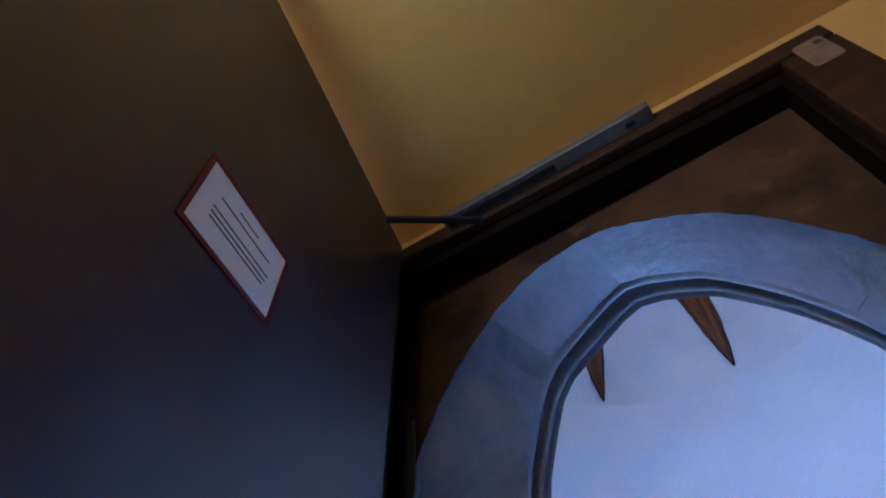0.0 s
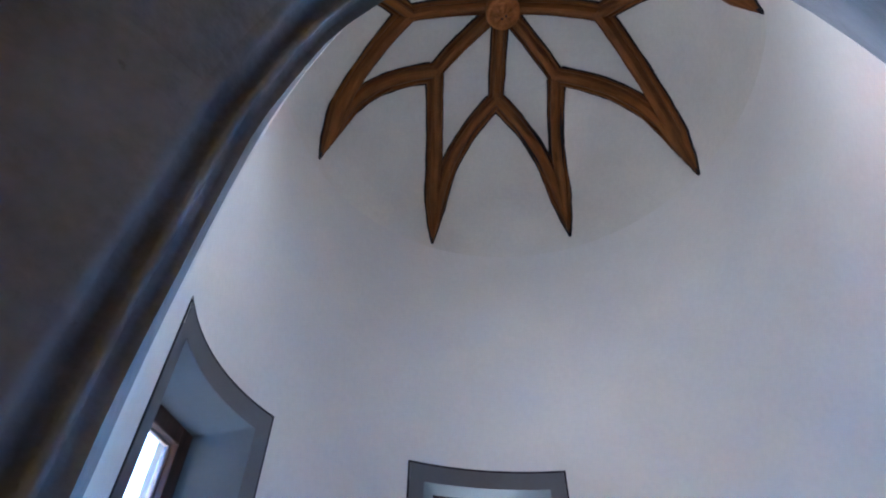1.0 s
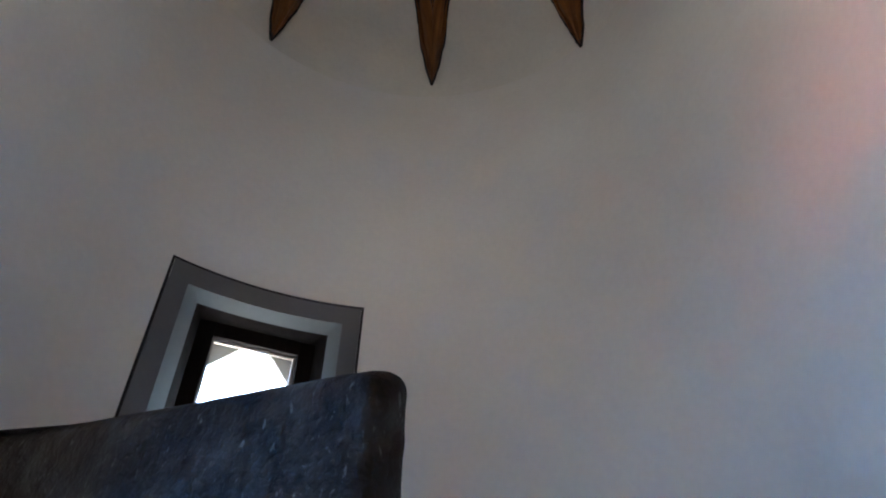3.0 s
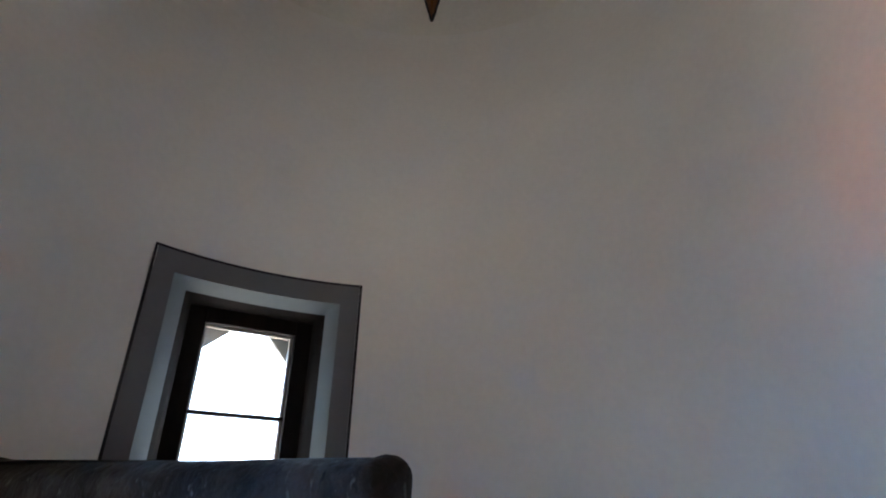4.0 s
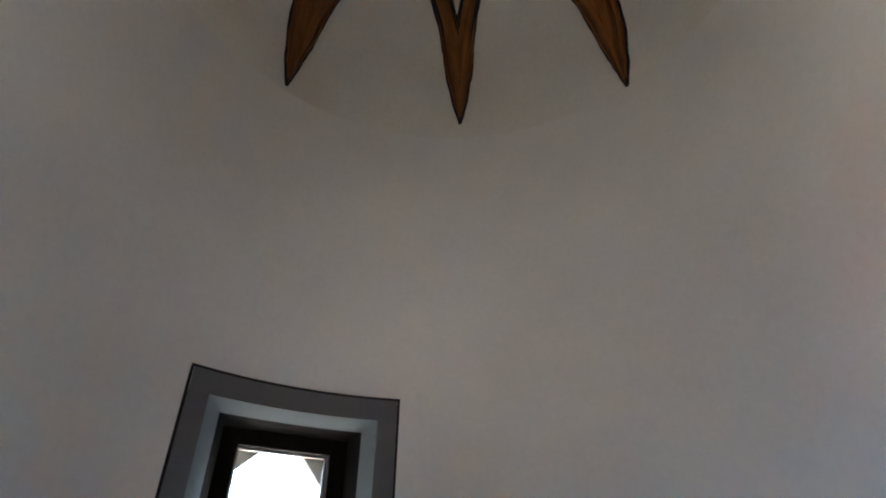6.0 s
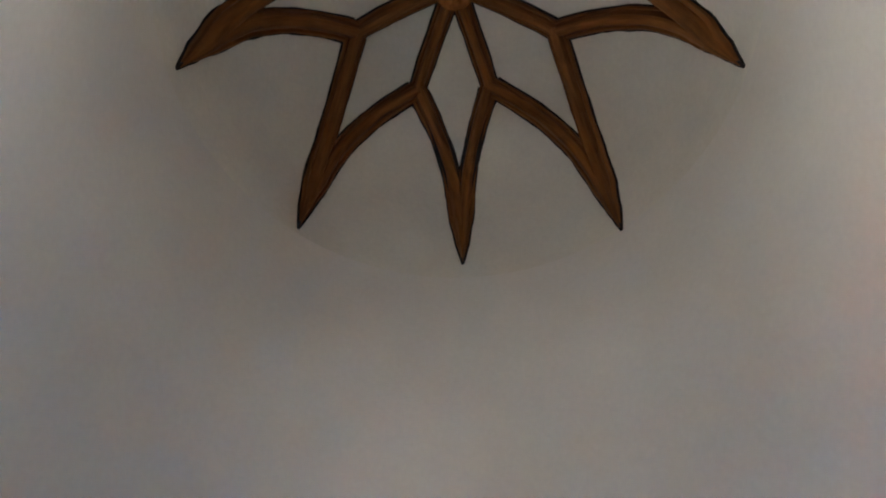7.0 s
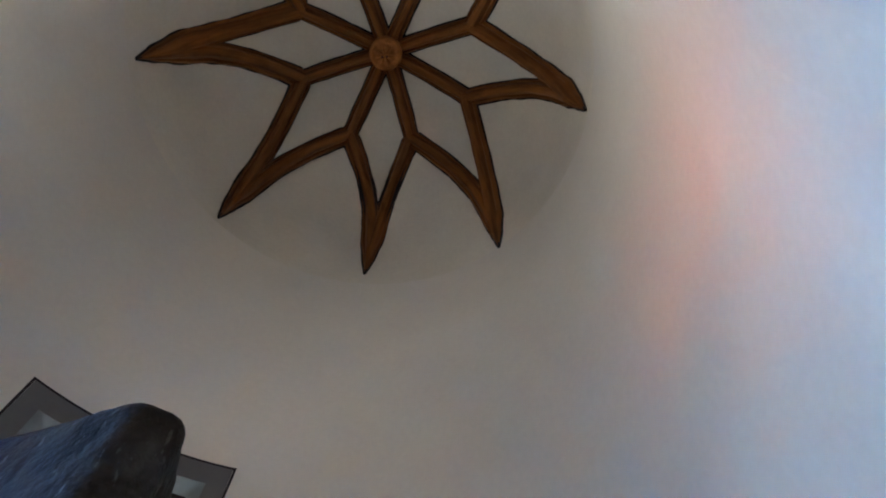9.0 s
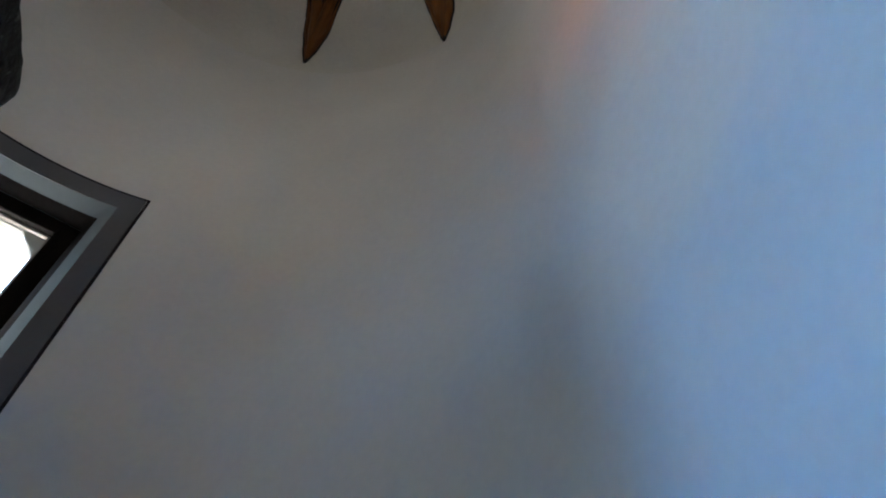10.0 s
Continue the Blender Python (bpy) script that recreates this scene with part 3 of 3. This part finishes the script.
def build_door():
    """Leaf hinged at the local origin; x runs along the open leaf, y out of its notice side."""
    m = pose(-0.30, -1.612, 0, 0, 0, -68.5)
    top = tagged(empty("door_1", m), "grey-brown laminated door standing open with a framed notice", "door", kind="structure")
    part("door_leaf", box(0.0, 0.93, -0.045, 0.0, 0.008, 2.045, 0.003), DOOR_PAINT, top)
    # unseen strip added behind the leaf to keep lamp light off the jamb
    part("gap_blocker", box(-0.03, 0.02, -0.10, -0.046, 0.008, 2.045, 0.003), FRAME_WOOD, top, "unseen strip blocking lamp light at the hinge gap")
    return top


build_door()


def build_notice():
    m = pose(-0.30, -1.612, 0, 0, 0, -68.5)
    top = tagged(empty("notice", m @ pose(0.411, 0.0, 1.370)), "small white printed notice with a red border taped to the door", "notice")
    w, h, b = 0.205, 0.142, 0.009
    part("sheet", box(b * 0.5, w - b * 0.5, 0.0003, 0.0012, b * 0.5, h - b * 0.5), PAPER, top)
    for x0, x1, z0, z1 in ((0, w, 0, b), (0, w, h - b, h), (0, b, b, h - b), (w - b, w, b, h - b)):
        part("border", box(x0, x1, 0.0004, 0.0020, z0, z1), RED_TAPE, top, "dark red border strip")
    for x0, x1, z in ((0.077, 0.124, 0.108), (0.040, 0.161, 0.093), (0.033, 0.167, 0.068), (0.036, 0.167, 0.0575), (0.040, 0.166, 0.048)):
        part("text_line", box(x0, x1, 0.0012, 0.0016, z - 0.0015, z + 0.0015), INK, top, "line of small dark print")
    return top


build_notice()


def build_closer():
    top = tagged(empty("door_closer", TURN @ pose(-0.045, -0.03, 2.012, 0, -1.0, 0)), "silver-grey door closer with an arm on the frame head", "door closer")
    part("rail", box(-0.30, 0.262, -0.042, 0.0, 0.002, 0.030, 0.003), CLOSER_METAL, top)
    part("slot", box(-0.29, 0.02, -0.030, -0.010, -0.0015, 0.003, 0.0005), BLACK_METAL, top, "black slot of the rail")
    part("end_cap", box(0.262, 0.270, -0.042, 0.0, 0.002, 0.030, 0.003), CLOSER_METAL, top)
    part("keyhole", box(0.205, 0.228, -0.028, -0.016, -0.0010, 0.003, 0.001), BLACK_METAL, top, "dark screw hole")
    a, b = Vector((-0.198, -0.007, -0.034)), Vector((-0.398, -0.146, -0.036))
    d = b - a
    bm = box(0, d.length, -0.009, 0.009, -0.005, 0.005, 0.002, m=pose(*a, 0, 0, math.degrees(math.atan2(d.y, d.x))))
    part("arm", bm, BLACK_METAL, top, "dark metal arm")
    return top


build_closer()


# ---- stone parapet in the middle of the turret ----
def end_recess(y, z):
    """Depth of the two chiselled three-cornered recesses and the small pit in the parapet's end."""
    deep = 0.0
    for a, b, c in (((0.074, 0.876), (0.136, 0.936), (0.077, 0.936)), ((0.141, 0.893), (0.170, 0.936), (0.150, 0.936))):
        inside = min(((v[0] - u[0]) * (z - u[1]) - (v[1] - u[1]) * (y - u[0])) / math.hypot(v[0] - u[0], v[1] - u[1]) for u, v in ((a, b), (b, c), (c, a)))
        deep = max(deep, 0.022 * min(1.0, max(0.0, (inside + 0.001) / 0.006)))
    return deep + 0.004 * math.exp(-((y - 0.022) ** 2 + (z - 0.902) ** 2) / 0.00007)


def build_parapet():
    outline = [(-0.968, 0.440)]
    outline += arc(0.009, 0.019, 0.036, -114, -41, 8)
    outline += arc(0.038, 0.044, 0.031, -41, 13, 7)
    outline += arc(-0.004, 0.186, 0.032, 13, 67, 5)
    outline += [(-0.88, 0.635)]
    # even points round the outline, lofted upwards with a rounded top edge
    ring = resample([Vector((x, y, 0)) for x, y in outline + outline[:1]], 900)[:-1]
    k = len(ring)
    out = [(ring[(i + 1) % k] - ring[i - 1]).cross(Vector((0, 0, 1))).normalized() for i in range(k)]
    levels = [(z, 0.0) for z in (Z_FLOOR, -0.4, 0.0, 0.2, 0.4)] + [(0.5 + 0.36 * i / 18, 0.0) for i in range(18)] + [(0.86 + 0.09 * i / 26, 0.0) for i in range(26)] + [(0.95 + 0.029 * i / 3, 0.0) for i in range(4)]
    levels += [(0.979 + 0.035 * math.sin(a), 0.035 * (1 - math.cos(a))) for a in (0.2, 0.4, 0.6, 0.8, 1.0, 1.2, 1.4, 1.5708)]
    bm = bmesh.new()
    rows = []
    for z, inset in levels:
        row = []
        for p, o in zip(ring, out):
            q = p - o * inset
            q.z = z + 0.30 * min(0.035, max(0.0, q.x * 0.42 + (q.y + 0.015) * 0.907 - 0.02)) * min(1.0, max(0.0, (z - 0.80) / 0.15))
            if o.x > 0.6:
                q -= o * end_recess(q.y, q.z)
            row.append(q + o * (noise.noise(q * 9) * 0.003 + noise.noise(q * 34) * 0.0022 - max(0.0, noise.noise(q * 21 + Vector((5, 3, 1))) - 0.35) * 0.012) + Vector((0, 0, noise.noise(q * 7) * 0.0015 + 0.016 * math.exp(-((q.x + 0.925) / 0.03) ** 2) if z > 0.9 else 0)))
        rows.append(row)
    vs = loft(bm, rows, closed=True)
    bm.faces.new(vs[-1])
    bm.faces.new(vs[0][::-1])
    top = tagged(empty("stone_parapet", pose(0, 0, 0)), "worn dark grey stone parapet with a rounded end", "parapet")
    part("slab", bm, PARAPET_STONE, top, smooth=True)
    # dark plates added inside the recesses to deepen their shade
    for corners in (((0.082, 0.890), (0.121, 0.931), (0.082, 0.931)), ((0.147, 0.905), (0.163, 0.932), (0.151, 0.932))):
        bm = bmesh.new()
        vs = loft(bm, [[Vector((0.068 - 0.281 * (y - 0.051) - deep, y, z)) for y, z in corners] for deep in (0.026, 0.013)], closed=True)
        bm.faces.new(vs[1])
        bmesh.ops.recalc_face_normals(bm, faces=bm.faces)
        part("recess_dark_plate", bm, BLACK_METAL, top, "dark plate deepening the recess's shade")
    return top


build_parapet()


# ---- star of wooden ribs under the vault ----
HALF_W, RIB_D = 0.047, 0.084
TIP_LIFT = 0.03
NODE_R = 0.574
# unevenness of the eight tips and forks: radius, degrees, height
TIP_WOB = ((0.0, -1.3, 0.065), (0.0, 0.0, 0.0), (0.0, 1.5, 0.035), (0.0, 0.0, 0.0), (0.0, 0.0, 0.0), (0.0, 0.0, 0.0), (0.0, 0.0, 0.0), (0.0, 0.0, -0.045))
NODE_WOB = ((0.02, 0.0, 0.0), (0.0, 1.5, 0.0), (0.0, -1.5, 0.0), (0.0, 0.0, 0.0), (0.0, 0.0, 0.0), (0.0, 0.0, 0.0), (0.02, 0.0, 0.0), (0.0, 2.5, 0.0))
# how much wider each branch grows on its outer side: (fork, tip)
RIB_SWELL = {(1, 2): 0.60, (2, 2): 0.55, (6, 7): 0.12, (0, 0): 0.42, (0, 1): 0.36}
SECTION = [(-1.0, 0.0), (-1.0, 0.36), (-0.84, 0.55), (-0.66, 0.40), (-0.54, 0.66), (-0.40, 0.90), (-0.14, 1.0),
           (0.14, 1.0), (0.40, 0.90), (0.54, 0.66), (0.66, 0.40), (0.84, 0.55), (1.0, 0.36), (1.0, 0.0)]


def vault_normal(r, ang):
    e = 0.004
    r0, r1 = max(0.0, r - e), min(R_TOP - 0.001, r + e)
    dz, dr = vault_z(r1) - vault_z(r0), r1 - r0
    n = Vector((dz, 0, -dr)).normalized()          # into the room
    return Vector((n.x * math.cos(ang), n.x * math.sin(ang), n.z))


def rib_mesh(p, q, dz0, dz1, taper, n=30, line=False, outer=None, swell=0.30):
    """A moulded rib between two plan points, bent along the vault."""
    bm = bmesh.new()
    pts = []
    for i in range(n + 1):
        s = i / n
        s = 1 - (1 - s) ** 2.4 if taper else s
        xy = p.lerp(q, s)
        r = min(xy.length, R_TOP)
        pts.append((Vector((xy.x, xy.y, vault_z(r) + dz0 + (dz1 - dz0) * s)), vault_normal(r, math.atan2(xy.y, xy.x)), s))
    total = sum((b[0] - a[0]).length for a, b in zip(pts, pts[1:]))
    run, rows = 0.0, []
    for i, (c, nrm, s) in enumerate(pts):
        if i:
            run += (c - pts[i - 1][0]).length
        t = (pts[min(n, i + 1)][0] - pts[max(0, i - 1)][0]).normalized()
        nrm = (nrm - t * nrm.dot(t)).normalized()
        b = t.cross(nrm)
        left = total - run
        k = 1.0
        d = RIB_D
        if taper:
            k = min(1.0, 0.02 + 0.98 * (left / 0.33) ** 0.95)
            d = RIB_D * min(1.0, 0.12 + 0.88 * (left / 0.2) ** 0.8)
        w = HALF_W * k * (1 + 0.03 * math.sin(run * 23 + p.x * 9) + 0.05 * noise.noise(Vector((run * 14, p.x * 5, p.y * 5))))
        if taper:
            w += 0.0055 * math.exp(-((left - 0.15) / 0.045) ** 2)
        wide = [1.0, 1.0]
        if outer is not None:
            wide[1 if b.dot(outer) > 0 else 0] = 1.0 + swell * min(1.0, left / 0.42)
        if line:
            # laid on the plaster
            sunk = (dz0 + (dz1 - dz0) * s) * abs(nrm.z)
            c = c + nrm * sunk
            w *= 1 - 0.16 * min(1.0, max(0.0, sunk / 0.035))
            rows.append([c + b * (w * wide[u > 0] + (0.0115 + 0.004 * noise.noise(Vector((run * 22, p.x * 7, u * 3)))) * (min(1.0, 0.5 + left / 0.12) if taper else 1.0)) * u + nrm * h for u, h in ((-1, -0.004), (-1, 0.006), (1, 0.006), (1, -0.004))])
        else:
            rows.append([c + b * w * wide[u > 0] * u + nrm * (d * h - 0.012 * (h == 0)) for u, h in SECTION])
    vs = loft(bm, rows, closed=True)
    bm.faces.new(vs[0])
    bm.faces.new(vs[-1][::-1])
    uv = bm.loops.layers.uv.new("grain")
    at = {v: (k * 0.014 + p.x, i * total / n + p.y) for i, row in enumerate(vs) for k, v in enumerate(row)}
    for f in bm.faces:
        for lp in f.loops:
            lp[uv].uv = at[lp.vert]
    return bm


def polar(r, deg):
    return Vector((r * math.cos(radians(deg)), r * math.sin(radians(deg))))


def build_star():
    top = tagged(empty("star_rib_vault", pose(0, 0, 0)), "eight-pointed star of moulded brown oak ribs round a carved boss", "vault ribs")
    tips, nodes = [], []
    for i in range(8):
        dr, da, dz = TIP_WOB[i]
        tips.append((polar(R_TOP + dr, 90 + 45 * i + da), dz + TIP_LIFT))
        dr, da, dz = NODE_WOB[i]
        nodes.append((polar(NODE_R + dr, 112.5 + 45 * i + da), dz))
    for i in range(8):
        np_, nz = nodes[i]
        d = np_.normalized()
        part("rib", rib_mesh(d * 0.07, np_ + d * 0.02, 0.0, nz, False, 10), RIB_WOOD, top, smooth=False)
        part("rib_line", rib_mesh(d * 0.07, np_ + d * 0.02, 0.0, nz, False, 10, True), BLACK_LINE, top, "black painted line beside the rib")
        for j in (i, (i + 1) % 8):
            tp, tz = tips[j]
            u = (tp - np_).normalized()
            fat = RIB_SWELL.get((i, j), 0.30)
            side = np_ - tp * (np_.dot(tp) / tp.dot(tp))
            side = Vector((side.x, side.y, 0)).normalized()
            part("branch_rib", rib_mesh(np_ - u * 0.02, tp, nz, tz, True, outer=side, swell=fat), RIB_WOOD, top, smooth=False)
            part("rib_line", rib_mesh(np_ + u * 0.03, tp, nz, tz, True, 30, True, side, fat), BLACK_LINE, top, "black painted line beside the rib")
    # blackened ends of the points
    for tp, tz in tips:
        ang = math.atan2(tp.y, tp.x)
        end = Vector((tp.x, tp.y, vault_z(R_TOP) + tz))
        root = tp.normalized() * (R_TOP - 0.012)
        root = Vector((root.x, root.y, vault_z(R_TOP - 0.012) + tz))
        up = (root - end).normalized()
        inward = Vector((-math.cos(ang), -math.sin(ang), 0))
        side = up.cross(inward).normalized()
        bm = bmesh.new()
        rows = []
        for u, r in ((-0.05, 0.0008), (0.35, 0.0045), (0.75, 0.0075), (1.0, 0.0085)):
            c = end + up * (u * 0.045) + inward * 0.008
            rows.append([c + side * math.cos(k * math.pi / 4) * r + inward * math.sin(k * math.pi / 4) * (r + 0.003) for k in range(8)])
        vs = loft(bm, rows, closed=True)
        bm.faces.new(vs[0])
        bm.faces.new(vs[-1][::-1])
        part("rib_tip", bm, BLACK_LINE, top, "blackened pointed rib tip", smooth=True)
    # boss: stepped disc with a worn rosette
    bm = bmesh.new()
    z0 = vault_z(0)
    prof = [(0.098, z0), (0.104, z0 - 0.06), (0.104, z0 - 0.125), (0.096, z0 - 0.147), (0.082, z0 - 0.152), (0.074, z0 - 0.145), (0.060, z0 - 0.149), (0.03, z0 - 0.162), (0.001, z0 - 0.164)]
    rows = [[(r * (1 + (0.02 * math.sin(6 * 2 * math.pi * i / 48) if 0.02 < r < 0.07 else 0)) * math.cos(2 * math.pi * i / 48),
              r * math.sin(2 * math.pi * i / 48), z + (0.006 * math.cos(8 * 2 * math.pi * i / 48) if 0.02 < r < 0.07 else 0)) for i in range(48)] for r, z in prof]
    loft(bm, rows, closed=True)
    boss = part("boss", bm, BOSS_WOOD, top, "carved round wooden boss", smooth=True)
    for x, y in ((-0.014, 0.012), (0.016, 0.006)):
        b2 = bmesh.new()
        bmesh.ops.create_cone(b2, cap_ends=True, segments=10, radius1=0.007, radius2=0.005, depth=0.012, matrix=pose(x, y, z0 - 0.161))
        part("boss_hole", b2, BLACK_LINE, boss, "small dark hole")
    return top


build_star()


# ---- detector on a slotted strap ----
def build_detector():
    eye = Vector((0.211, -0.478, 3.20))
    top = tagged(empty("smoke_detector", Matrix.Translation(eye)), "white round smoke detector on a slotted white strap", "smoke detector")
    bm = bmesh.new()
    prof = [(0.001, 0.028), (0.050, 0.028), (0.053, 0.018), (0.052, 0.004), (0.047, -0.004), (0.036, -0.012), (0.034, -0.020), (0.027, -0.027), (0.012, -0.031), (0.001, -0.032)]
    loft(bm, [[(r * math.cos(2 * math.pi * i / 36), r * math.sin(2 * math.pi * i / 36), z) for i in range(36)] for r, z in prof], closed=True)
    part("housing", bm, WHITE_PLASTIC, top, smooth=True)
    bm = bmesh.new()
    bmesh.ops.create_cone(bm, cap_ends=True, segments=24, radius1=0.036, radius2=0.036, depth=0.004, matrix=pose(0, 0, -0.0115))
    part("vent_ring", bm, STEEL, top, "grey vent gap")
    bm = bmesh.new()
    bmesh.ops.create_cone(bm, cap_ends=True, segments=24, radius1=0.019, radius2=0.015, depth=0.006, matrix=pose(0, 0, -0.031, 180))
    part("lens_ring", bm, WHITE_METAL, top, "pale ring round the sensor cap")
    # strap: links of a flat strip with slots
    end = Vector((0.345, -0.82, 3.62)) - eye
    ln = end.length
    m = look((0, 0, 0.03), end + Vector((0, 0, 0.03))) @ pose(0, 0, 0, 0, 0, 0)
    bm = bmesh.new()
    w, t, pitch, gap = 0.016, 0.0015, 0.055, 0.026
    k = int(ln / pitch)
    for s in (-1, 1):
        add_box(bm, min(s * w, s * 0.006), max(s * w, s * 0.006), -t, t, -ln, 0.0)
    for i in range(k + 1):
        z = -i * pitch
        add_box(bm, -0.0062, 0.0062, -t * 0.9, t * 0.9, max(-ln, z - (pitch - gap)), z)
    bmesh.ops.transform(bm, matrix=m, verts=bm.verts)
    part("strap", bm, WHITE_METAL, top, "slotted white metal strap")
    return top


build_detector()
